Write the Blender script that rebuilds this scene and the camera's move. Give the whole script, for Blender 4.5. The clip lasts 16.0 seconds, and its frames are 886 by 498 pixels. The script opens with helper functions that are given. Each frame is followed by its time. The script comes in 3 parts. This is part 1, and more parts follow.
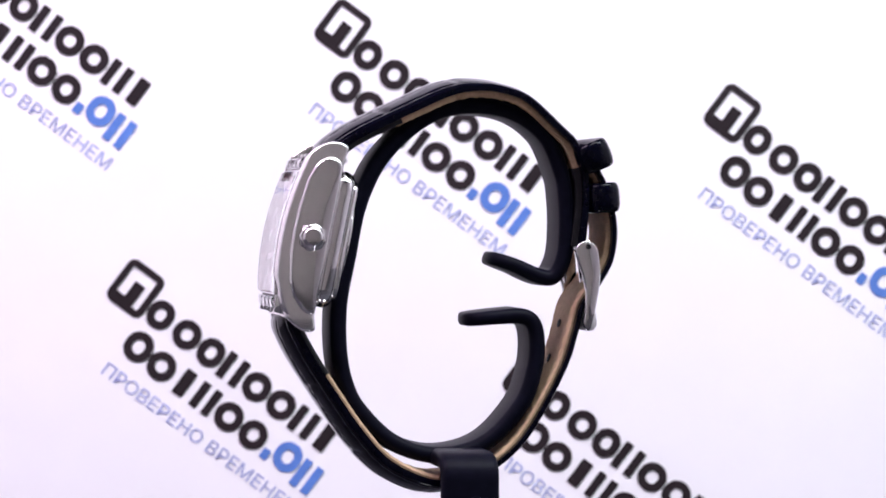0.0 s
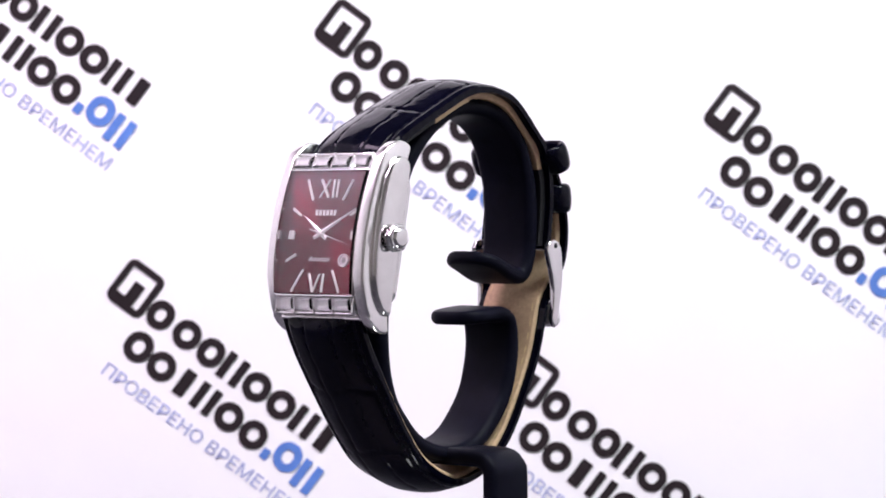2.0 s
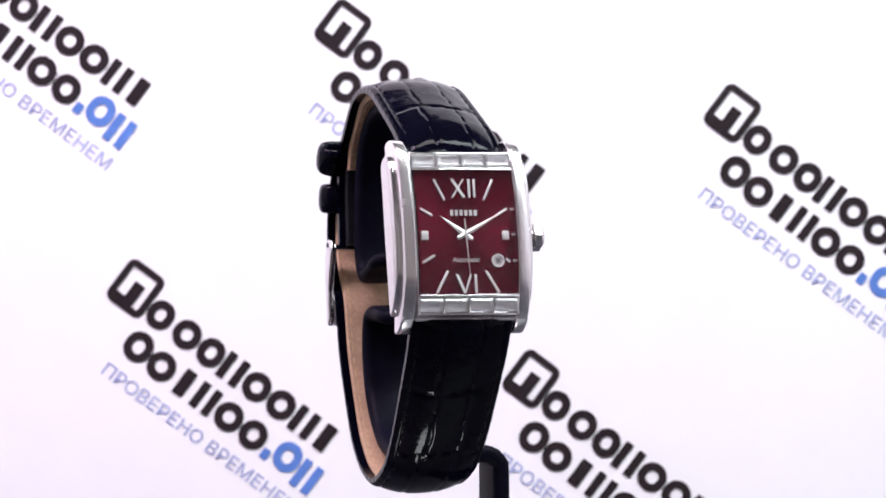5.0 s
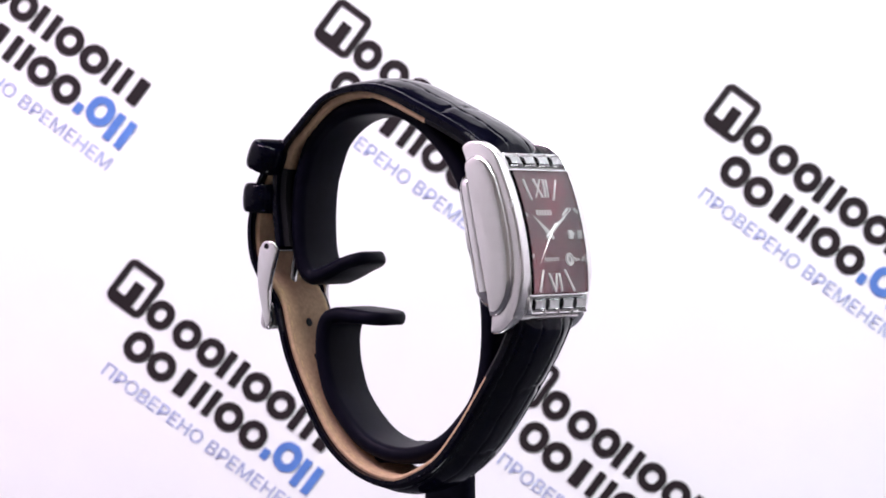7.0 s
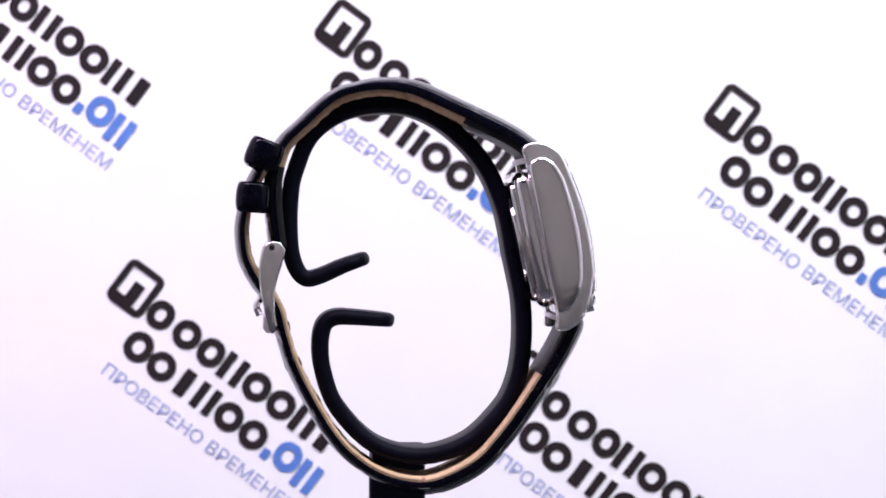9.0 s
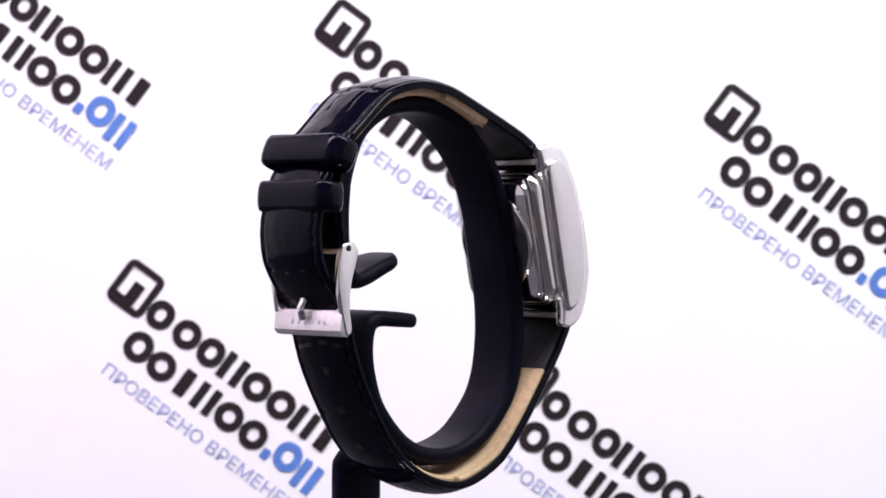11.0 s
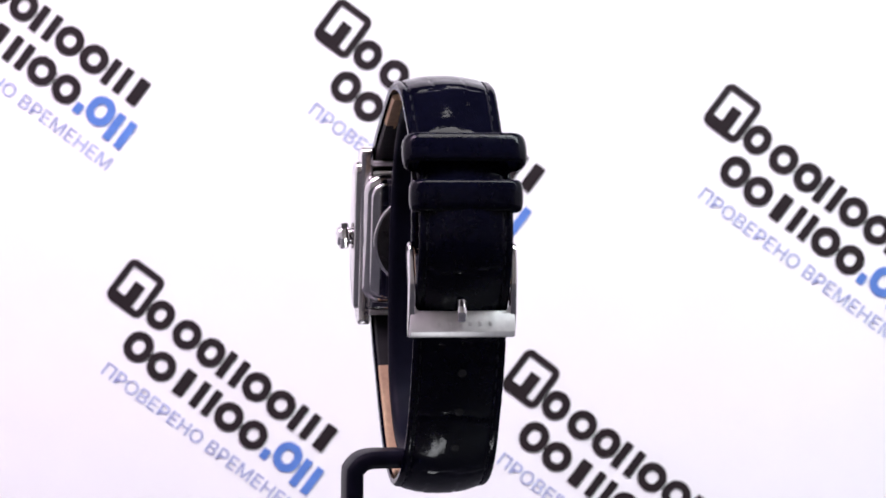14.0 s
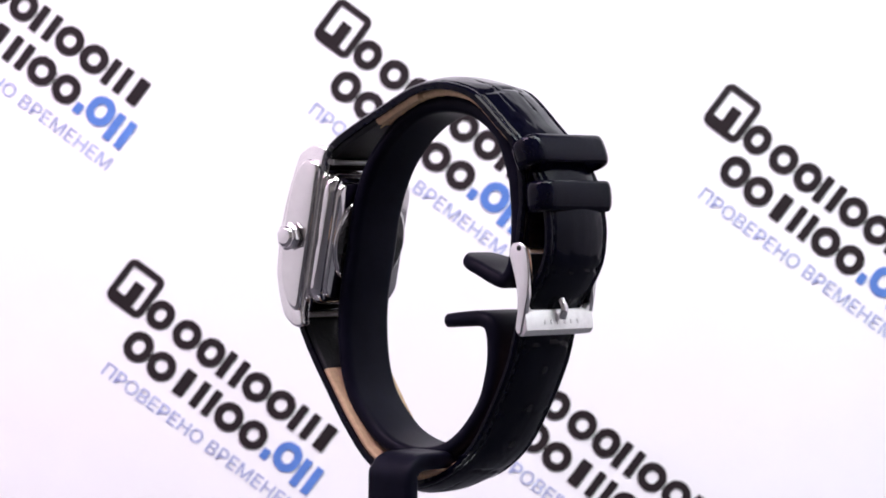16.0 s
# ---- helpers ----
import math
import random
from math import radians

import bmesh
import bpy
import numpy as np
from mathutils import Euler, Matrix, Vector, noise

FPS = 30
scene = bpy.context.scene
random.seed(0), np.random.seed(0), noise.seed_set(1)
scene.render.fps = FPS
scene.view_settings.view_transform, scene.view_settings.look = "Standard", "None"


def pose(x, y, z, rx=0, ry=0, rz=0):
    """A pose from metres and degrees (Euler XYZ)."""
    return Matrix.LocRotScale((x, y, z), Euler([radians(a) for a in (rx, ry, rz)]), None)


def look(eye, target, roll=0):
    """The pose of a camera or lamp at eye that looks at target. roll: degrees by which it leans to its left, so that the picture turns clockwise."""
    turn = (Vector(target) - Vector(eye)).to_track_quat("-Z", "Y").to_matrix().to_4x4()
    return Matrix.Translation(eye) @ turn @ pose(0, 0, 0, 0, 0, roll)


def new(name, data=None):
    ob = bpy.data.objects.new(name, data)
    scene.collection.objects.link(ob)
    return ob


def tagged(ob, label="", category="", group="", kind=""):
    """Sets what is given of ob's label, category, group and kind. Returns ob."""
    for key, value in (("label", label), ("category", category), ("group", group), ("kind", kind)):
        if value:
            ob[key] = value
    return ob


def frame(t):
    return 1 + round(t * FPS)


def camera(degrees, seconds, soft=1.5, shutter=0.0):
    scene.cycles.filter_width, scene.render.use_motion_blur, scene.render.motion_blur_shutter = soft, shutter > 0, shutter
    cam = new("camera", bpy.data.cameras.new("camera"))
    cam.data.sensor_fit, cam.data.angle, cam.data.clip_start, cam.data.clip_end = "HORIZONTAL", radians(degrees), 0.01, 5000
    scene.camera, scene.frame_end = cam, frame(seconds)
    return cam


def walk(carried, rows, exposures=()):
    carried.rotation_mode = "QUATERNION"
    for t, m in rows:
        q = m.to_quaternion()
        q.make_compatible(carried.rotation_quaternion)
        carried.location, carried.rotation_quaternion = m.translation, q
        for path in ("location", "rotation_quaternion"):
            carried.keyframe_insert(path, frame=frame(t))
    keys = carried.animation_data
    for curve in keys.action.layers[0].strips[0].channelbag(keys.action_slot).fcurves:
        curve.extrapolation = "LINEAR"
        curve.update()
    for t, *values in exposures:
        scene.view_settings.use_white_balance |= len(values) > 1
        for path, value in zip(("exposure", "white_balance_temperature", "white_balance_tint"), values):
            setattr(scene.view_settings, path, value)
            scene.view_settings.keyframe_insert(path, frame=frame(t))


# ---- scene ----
# ---------------------------------------------------------------- camera
HEIGHT = 0.110      # height of the watch's middle over the table
cam = camera(17.83, 16.0, soft=1.75)
EYE = look((0.0030, -0.490, HEIGHT + 0.0056), (0.0030, 0.0, HEIGHT))
walk(cam, [(0.0, EYE), (16.0, EYE)],
     exposures=[(0.0, -0.08, 6270, 14), (0.9, 0.0, 6480, 10), (3.2, 0.0, 6480, 10), (3.8, -0.10, 6200, 16), (4.3, -0.10, 6200, 16), (5.2, 0.0, 6480, 10),
                (7.4, 0.0, 6480, 10), (8.3, -0.08, 6270, 14), (9.2, -0.08, 6270, 14), (10.4, 0.0, 6480, 10), (12.9, 0.0, 6480, 10), (13.3, -0.08, 6270, 14),
                (13.7, -0.08, 6270, 14), (14.1, 0.0, 6480, 10), (16.0, 0.0, 6480, 10)])
cam.data.dof.use_dof = True
cam.data.dof.focus_distance = 0.470
cam.data.dof.aperture_fstop = 85

# ---------------------------------------------------------------- light
world = bpy.data.worlds.new("world")
world.use_nodes = True
world.node_tree.nodes["Background"].inputs["Color"].default_value = (0.9, 0.93, 1.0, 1)
world.node_tree.nodes["Background"].inputs["Strength"].default_value = 0.1
scene.world = world
scene.view_settings.exposure = 0.0


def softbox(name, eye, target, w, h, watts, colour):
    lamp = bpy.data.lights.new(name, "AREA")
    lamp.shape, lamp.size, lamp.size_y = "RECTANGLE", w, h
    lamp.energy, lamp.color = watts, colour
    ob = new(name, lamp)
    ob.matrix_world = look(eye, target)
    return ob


softbox("softbox_backdrop_left", (-0.27, -0.12, 0.52), (-0.16, 0.30, -0.07), 0.30, 0.14, 2.95, (1.0, 0.76, 1.0))
softbox("softbox_backdrop_right", (0.27, -0.12, 0.52), (0.16, 0.30, -0.07), 0.30, 0.14, 2.9, (0.88, 0.98, 1.0))
softbox("softbox_top", (0.05, -0.14, 0.66), (0.0, -0.10, HEIGHT), 0.26, 0.20, 1.9, (1.0, 0.97, 0.96))
# Unseen small lamp, added close under the watch for a strap highlight.
softbox("strap_glint_lamp", (0.004, -0.028, 0.012), (0.0, -0.020, HEIGHT), 0.011, 0.020, 0.011, (0.95, 0.97, 1.0))


# ---------------------------------------------------------------- materials
def material(name, colour, rough=0.5, metal=0.0, spec=0.5, grain=0.0, grain_scale=800.0, bump=0.0, bump_scale=1500.0,
             rough_vary=0.0, coat=0.0, tint=0.15):
    m = bpy.data.materials.new(name)
    m.use_nodes = True
    nt = m.node_tree
    b = nt.nodes["Principled BSDF"]
    b.inputs["Base Color"].default_value = (*colour, 1)
    b.inputs["Roughness"].default_value = rough
    b.inputs["Metallic"].default_value = metal
    b.inputs["Specular IOR Level"].default_value = spec
    b.inputs["Coat Weight"].default_value = coat
    b.inputs["Coat Roughness"].default_value = 0.12
    tc = nt.nodes.new("ShaderNodeTexCoord")
    if grain > 0:
        n1 = nt.nodes.new("ShaderNodeTexNoise")
        n1.inputs["Scale"].default_value = grain_scale
        n1.inputs["Detail"].default_value = 5
        n2 = nt.nodes.new("ShaderNodeTexNoise")
        n2.inputs["Scale"].default_value = grain_scale * 0.12
        nt.links.new(tc.outputs["Object"], n1.inputs["Vector"])
        nt.links.new(tc.outputs["Object"], n2.inputs["Vector"])
        add = nt.nodes.new("ShaderNodeMath")
        add.operation = "MULTIPLY"
        nt.links.new(n1.outputs["Fac"], add.inputs[0])
        nt.links.new(n2.outputs["Fac"], add.inputs[1])
        ramp = nt.nodes.new("ShaderNodeMapRange")
        ramp.inputs["From Min"].default_value, ramp.inputs["From Max"].default_value = 0.1, 0.42
        ramp.inputs["To Min"].default_value, ramp.inputs["To Max"].default_value = 1 - grain, 1 + grain * 0.6
        nt.links.new(add.outputs[0], ramp.inputs["Value"])
        mul = nt.nodes.new("ShaderNodeMixRGB")
        mul.blend_type = "MULTIPLY"
        mul.inputs["Fac"].default_value = 1.0
        mul.inputs["Color1"].default_value = (*colour, 1)
        nt.links.new(ramp.outputs["Result"], mul.inputs["Color2"])
        nt.links.new(mul.outputs["Color"], b.inputs["Base Color"])
        if rough_vary > 0:
            rr = nt.nodes.new("ShaderNodeMapRange")
            rr.inputs["From Min"].default_value, rr.inputs["From Max"].default_value = 0.3, 0.7
            rr.inputs["To Min"].default_value, rr.inputs["To Max"].default_value = rough - rough_vary, rough + rough_vary
            nt.links.new(n2.outputs["Fac"], rr.inputs["Value"])
            nt.links.new(rr.outputs["Result"], b.inputs["Roughness"])
    if bump > 0:
        nb = nt.nodes.new("ShaderNodeTexNoise")
        nb.inputs["Scale"].default_value = bump_scale
        nb.inputs["Detail"].default_value = 4
        nt.links.new(tc.outputs["Object"], nb.inputs["Vector"])
        bp = nt.nodes.new("ShaderNodeBump")
        bp.inputs["Strength"].default_value = bump
        bp.inputs["Distance"].default_value = 0.0002
        nt.links.new(nb.outputs["Fac"], bp.inputs["Height"])
        nt.links.new(bp.outputs["Normal"], b.inputs["Normal"])
    return m


STEEL = material("polished_steel", (0.74, 0.72, 0.72), 0.07, 1.0, grain=0.06, grain_scale=600, rough_vary=0.03)
RAIL_STEEL = material("soft_polished_steel", (0.88, 0.855, 0.85), 0.24, 1.0, grain=0.06, grain_scale=600, rough_vary=0.04)
FLANK_STEEL = material("polished_flank_steel", (0.76, 0.74, 0.73), 0.13, 1.0, grain=0.06, grain_scale=600, rough_vary=0.03)
TRAY_STEEL = material("tray_steel", (0.93, 0.92, 0.92), 0.15, 1.0, grain=0.06, grain_scale=900, rough_vary=0.04)
SEAT_REFLECTOR = material("bright_seat_reflector", (0.94, 0.935, 0.94), 0.28, 0.3, 0.5, grain=0.04, grain_scale=900)
BRUSHED = material("brushed_steel", (0.78, 0.76, 0.76), 0.5, 1.0, grain=0.1, grain_scale=900, rough_vary=0.05)
LEATHER = material("black_glossy_leather", (0.0018, 0.0019, 0.0062), 0.08, 0.0, 0.10, grain=0.4, grain_scale=900, bump=0.16,
                   bump_scale=900, rough_vary=0.05)
LEATHER_EDGE = material("black_edge_dye", (0.006, 0.006, 0.008), 0.5, 0.0, 0.3, grain=0.3, bump=0.3)
TAN = material("tan_lining_leather", (0.56, 0.385, 0.24), 0.75, 0.0, 0.25, grain=0.22, grain_scale=1400, bump=0.5, bump_scale=2500)
THREAD = material("black_thread", (0.005, 0.005, 0.009), 0.6, 0.0, 0.08)
TAN_THREAD = material("tan_thread", (0.62, 0.45, 0.25), 0.7, 0.0, 0.2)
RUBBER = material("black_soft_plastic", (0.004, 0.004, 0.010), 0.45, 0.0, 0.05, grain=0.3, grain_scale=500, bump=0.1, bump_scale=3000)
SILVER = material("silvered_markers", (0.52, 0.51, 0.50), 0.34, 0.6, grain=0.05)
DARK = material("dark_hole_shade_and_figure", (0.008, 0.008, 0.010), 0.6, 0.0, 0.15)
DARK_GLASS = material("dark_display_glass", (0.02, 0.018, 0.018), 0.08, 0.0, 0.5, grain=0.5, grain_scale=500)
GOLD = material("gilt_movement", (0.55, 0.38, 0.14), 0.3, 1.0, grain=0.2)
WHITE = material("white_date_disc", (0.3, 0.28, 0.28), 0.4)
PAPER = material("white_poster_paper", (0.86, 0.855, 0.86), 0.65, 0.0, 0.2, grain=0.02, grain_scale=60, bump=0.05, bump_scale=1200)
INK = material("black_print_ink", (0.018, 0.012, 0.014), 0.6, 0.0, 0.2, grain=0.25, grain_scale=500)
BLUE = material("blue_print_ink", (0.10, 0.21, 0.56), 0.6, 0.0, 0.2, grain=0.1, grain_scale=300)
LILAC = material("pale_blue_print_ink", (0.36, 0.40, 0.64), 0.6, 0.0, 0.2, grain=0.1, grain_scale=300)
WALL = material("white_tent_fabric", (0.70, 0.69, 0.70), 0.8, grain=0.05, grain_scale=20, bump=0.1, bump_scale=200)
DARK_CLOTH = material("pale_grey_cloth", (0.58, 0.56, 0.525), 0.9, grain=0.1, grain_scale=30, bump=0.2, bump_scale=400)
ROOF_CLOTH = material("black_cloth", (0.18, 0.175, 0.18), 0.9, grain=0.1, grain_scale=30, bump=0.2, bump_scale=400)
TABLE = material("dark_table_laminate", (0.040, 0.041, 0.05), 0.35, grain=0.2, grain_scale=40)


def glass_material(name, colour, rough=0.0, ior=1.45):
    m = bpy.data.materials.new(name)
    m.use_nodes = True
    b = m.node_tree.nodes["Principled BSDF"]
    b.inputs["Base Color"].default_value = (*colour, 1)
    b.inputs["Roughness"].default_value = rough
    b.inputs["IOR"].default_value = ior
    b.inputs["Transmission Weight"].default_value = 1.0
    return m


GLASS = glass_material("mineral_crystal", (1, 1, 1), 0.0, 1.5)
STONE = glass_material("clear_cut_stone", (1.0, 1.0, 1.0), 0.0, 1.72)


def sunburst():
    m = material("red_sunburst_dial", (0.08, 0.003, 0.010), 0.31, 0.85, 0.12)
    nt = m.node_tree
    b = nt.nodes["Principled BSDF"]
    tan = nt.nodes.new("ShaderNodeTangent")
    tan.direction_type, tan.axis = "RADIAL", "Z"
    nt.links.new(tan.outputs["Tangent"], b.inputs["Tangent"])
    b.inputs["Anisotropic"].default_value = 0.95
    b.inputs["Anisotropic Rotation"].default_value = 0.0
    tc = nt.nodes.new("ShaderNodeTexCoord")
    sep = nt.nodes.new("ShaderNodeSeparateXYZ")
    nt.links.new(tc.outputs["Object"], sep.inputs[0])
    ang = nt.nodes.new("ShaderNodeMath")
    ang.operation = "ARCTAN2"
    nt.links.new(sep.outputs["Y"], ang.inputs[0])
    nt.links.new(sep.outputs["X"], ang.inputs[1])
    n = nt.nodes.new("ShaderNodeTexNoise")
    n.noise_dimensions = "1D"
    n.inputs["Scale"].default_value = 9
    n.inputs["Detail"].default_value = 6
    nt.links.new(ang.outputs[0], n.inputs["W"])
    # Light and dark rays of the brushed sheen are put into the colour.
    mix = nt.nodes.new("ShaderNodeMixRGB")
    mix.inputs["Color1"].default_value = (0.022, 0.0008, 0.005, 1)
    mix.inputs["Color2"].default_value = (0.13, 0.0025, 0.014, 1)
    nt.links.new(n.outputs["Fac"], mix.inputs["Fac"])
    nt.links.new(mix.outputs["Color"], b.inputs["Base Color"])
    return m


DIAL = sunburst()

# ---------------------------------------------------------------- building helpers (millimetres)
MM = 0.001


def part(name, bm, mat, parent=None, label="", m=None, smooth=True):
    """Links a bmesh in millimetres as one mesh object under parent."""
    bmesh.ops.scale(bm, vec=(MM, MM, MM), verts=bm.verts)
    bmesh.ops.recalc_face_normals(bm, faces=bm.faces)
    me = bpy.data.meshes.new(name)
    bm.to_mesh(me)
    bm.free()
    me.materials.append(mat)
    if smooth:
        me.shade_smooth()
        me.set_sharp_from_angle(angle=radians(38))
    ob = new(name, me)
    if parent is not None:
        ob.parent = parent
    if m is not None:
        ob.matrix_basis = m
    if label:
        ob["label"] = label
    return ob


def add_box(bm, c, size, bevel=0.0, turn=0.0, segments=2):
    """A box round c, with rounded edges, turned about its third axis."""
    t = bmesh.new()
    bmesh.ops.create_cube(t, size=1)
    bmesh.ops.scale(t, vec=size, verts=t.verts)
    if bevel > 0:
        bmesh.ops.bevel(t, geom=t.edges[:], offset=bevel, segments=segments, affect="EDGES", profile=0.5)
    bmesh.ops.transform(t, matrix=Matrix.Translation(c) @ Matrix.Rotation(turn, 4, "Z"), verts=t.verts)
    merge(bm, t)
    return bm


def merge(bm, t):
    me = bpy.data.meshes.new("tmp")
    t.to_mesh(me)
    t.free()
    bm.from_mesh(me)
    bpy.data.meshes.remove(me)


def add_bar(bm, a, b, width, z0, z1, bevel=0.06):
    """A flat bar from a to b in the plane, between two heights."""
    d = Vector(b) - Vector(a)
    mid = (Vector(a) + Vector(b)) / 2
    return add_box(bm, (mid.x, mid.y, (z0 + z1) / 2), (d.length, width, z1 - z0), bevel, math.atan2(d.y, d.x), 1)


def add_prism(bm, outline, h0, h1, place, bevel=0.0, segments=2):
    """Extrudes an outline of (a, b) from h0 to h1; place maps (a, b, h) to a point."""
    t = bmesh.new()
    lo = [t.verts.new(place(a, b, h0)) for a, b in outline]
    hi = [t.verts.new(place(a, b, h1)) for a, b in outline]
    t.faces.new(lo)
    t.faces.new(hi[::-1])
    n = len(outline)
    for i in range(n):
        t.faces.new((lo[i], hi[i], hi[(i + 1) % n], lo[(i + 1) % n]))
    bmesh.ops.recalc_face_normals(t, faces=t.faces)
    if bevel > 0:
        caps = [e for e in t.edges if len(e.link_faces) == 2 and any(len(f.verts) > 4 or f in t.faces[:2] for f in e.link_faces)]
        bmesh.ops.bevel(t, geom=caps, offset=bevel, segments=segments, affect="EDGES", profile=0.5, clamp_overlap=True)
    merge(bm, t)
    return bm


def add_dome(bm, outline, h0, h1, h2, bulge, rim, place, rings=7):
    """A plate on an outline: straight wall from h0 to h1, a rounded rim up to h2 and a face that swells by bulge."""
    n = len(outline)
    ca, cb = sum(p[0] for p in outline) / n, sum(p[1] for p in outline) / n
    half_a = (max(p[0] for p in outline) - min(p[0] for p in outline)) / 2
    half_b = (max(p[1] for p in outline) - min(p[1] for p in outline)) / 2

    def ring(inset, h, swell=0.0):
        fa, fb = 1 - inset / half_a, 1 - inset / half_b
        return [bm.verts.new(place(ca + (a - ca) * fa, cb + (b - cb) * fb, h + swell * (1 - ((a - ca) * fa / half_a) ** 2))) for a, b in outline]

    rows = [ring(0, h0), ring(0, h1)]
    for k in range(1, 6):
        q = radians(18 * k)
        rows.append(ring(rim * (1 - math.cos(q)), h1 + (h2 - h1) * math.sin(q), bulge * k / 5))
    for k in range(1, rings):
        f = k / rings
        fa = [(ca + (a - ca) * (1 - rim / half_a) * (1 - f), cb + (b - cb) * (1 - rim / half_b) * (1 - f)) for a, b in outline]
        rows.append([bm.verts.new(place(a, b, h2 + bulge * (1 - ((a - ca) / half_a) ** 2) + bulge * 0.5 * (1 - (1 - f) ** 2))) for a, b in fa])
    for p, q in zip(rows, rows[1:]):
        for i in range(n):
            bm.faces.new((p[i], p[(i + 1) % n], q[(i + 1) % n], q[i]))
    bm.faces.new(rows[0][::-1])
    bm.faces.new(rows[-1])


def fillet(points, radius, n=5):
    """Rounds the corners of an outline."""
    out = []
    k = len(points)
    for i in range(k):
        p0, p1, p2 = Vector(points[i - 1]), Vector(points[i]), Vector(points[(i + 1) % k])
        a, b = p0 - p1, p2 - p1
        t = min(radius, a.length * 0.48, b.length * 0.48)
        if a.angle(b) > radians(160) or t < 0.02:
            out.append(tuple(p1))
            continue
        q0, q1 = p1 + a.normalized() * t, p1 + b.normalized() * t
        for j in range(n + 1):
            f = j / n
            out.append(tuple((1 - f) ** 2 * q0 + 2 * f * (1 - f) * p1 + f * f * q1))
    return out


def add_cylinder(bm, c, axis, r0, r1, length, n=32, bevel=0.0):
    t = bmesh.new()
    bmesh.ops.create_cone(t, cap_ends=True, segments=n, radius1=r0, radius2=r1, depth=length)
    if bevel > 0:
        rim = [e for e in t.edges if any(len(f.verts) > 4 for f in e.link_faces)]
        bmesh.ops.bevel(t, geom=rim, offset=bevel, segments=3, affect="EDGES", profile=0.5)
    q = Vector((0, 0, 1)).rotation_difference(Vector(axis)).to_matrix().to_4x4()
    bmesh.ops.transform(t, matrix=Matrix.Translation(c) @ q, verts=t.verts)
    merge(bm, t)
    return bm


def curve_points(points, step=0.5):
    """A smooth curve through (y, z) points, with points at even steps."""
    pts = [Vector(p) for p in points]
    pts = [pts[0] * 2 - pts[1]] + pts + [pts[-1] * 2 - pts[-2]]
    fine = []
    for i in range(1, len(pts) - 2):
        p0, p1, p2, p3 = pts[i - 1:i + 3]
        for k in range(20):
            t = k / 20
            fine.append(0.5 * ((2 * p1) + (p2 - p0) * t + (2 * p0 - 5 * p1 + 4 * p2 - p3) * t * t + (3 * p1 - p0 - 3 * p2 + p3) * t ** 3))
    fine.append(pts[-2])
    run = [0.0]
    for a, b in zip(fine, fine[1:]):
        run.append(run[-1] + (b - a).length)
    n = max(2, round(run[-1] / step))
    out, j = [], 0
    for i in range(n + 1):
        s = run[-1] * i / n
        while j < len(run) - 2 and run[j + 1] < s:
            j += 1
        f = (s - run[j]) / max(1e-9, run[j + 1] - run[j])
        out.append((s, fine[j].lerp(fine[j + 1], f)))
    return out, run[-1]


def sweep(points, section, side=1, step=0.5, span=(0.0, 1.0), skew=(0.28, 0.0)):
    """Sweeps closed sections (x, h) along a curve in the y-z plane; h is measured outwards, to the left or right of the way."""
    path, total = curve_points(points, step)
    bm = bmesh.new()
    rings = []
    for i, (s, p) in enumerate(path):
        if not span[0] <= s / total <= span[1]:
            continue
        a, b = path[max(0, i - 1)][1], path[min(len(path) - 1, i + 1)][1]
        d = (b - a).normalized()
        n = Vector((-d.y, d.x)) * side
        rings.append([bm.verts.new((x + skew[0] + skew[1] * p.x, p.x + n.x * h, p.y + n.y * h)) for x, h in section(s, total)])
    for r, q in zip(rings, rings[1:]):
        m = len(r)
        for k in range(m):
            bm.faces.new((r[k], r[(k + 1) % m], q[(k + 1) % m], q[k]))
    bm.faces.new(rings[0])
    bm.faces.new(rings[-1][::-1])
    return bm


# ---------------------------------------------------------------- the setting
def plane_box(name, c, size, mat, label, category):
    bm = bmesh.new()
    add_box(bm, [v * 1000 for v in c], [v * 1000 for v in size])
    return tagged(part(name, bm, mat, smooth=False), label, category, kind="structure")


BACK_Y = 0.300
# Unseen table top, walls and roof are added, toned for steel and leather reflections.
plane_box("ground", (0, -0.2, -0.01), (1.44, 1.6, 0.02), TABLE, "dark blue-grey laminate table top under the watch stand", "table top")
plane_box("wall_left", (-0.46, -0.2, 0.45), (0.02, 1.6, 0.9), WALL, "white fabric side of a light tent", "wall")
plane_box("wall_right", (0.46, -0.2, 0.45), (0.02, 1.6, 0.9), WALL, "white fabric side of a light tent", "wall")
plane_box("wall_rear", (0, -0.80, 0.45), (1.44, 0.02, 0.9), DARK_CLOTH, "unseen pale grey cloth wall added to brighten steel reflections", "wall")
plane_box("ceiling", (0, -0.2, 0.91), (1.44, 1.64, 0.02), ROOF_CLOTH, "unseen dark cloth roof added to keep strap reflections dark", "ceiling")
plane_box("wall_back", (0, 0.615, 0.45), (1.44, 0.02, 0.9), WALL, "white fabric rear of a light tent", "wall")
backdrop = plane_box("backdrop", (0, BACK_Y + 0.002, 0.25), (0.9, 0.004, 0.5), PAPER,
                     "white printed poster with slanted black and blue lettering", "poster")

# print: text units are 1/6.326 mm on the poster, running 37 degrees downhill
UNIT = 790 / 4998.0
TYPE = UNIT * 1.028
TURN = radians(-36.8)


def on_poster(px, py):
    """A place on the poster, in millimetres from its point opposite the lens."""
    return Vector(((px - 788) * UNIT + 3.0, (441 - py) * UNIT + HEIGHT * 1000 - 3.4))


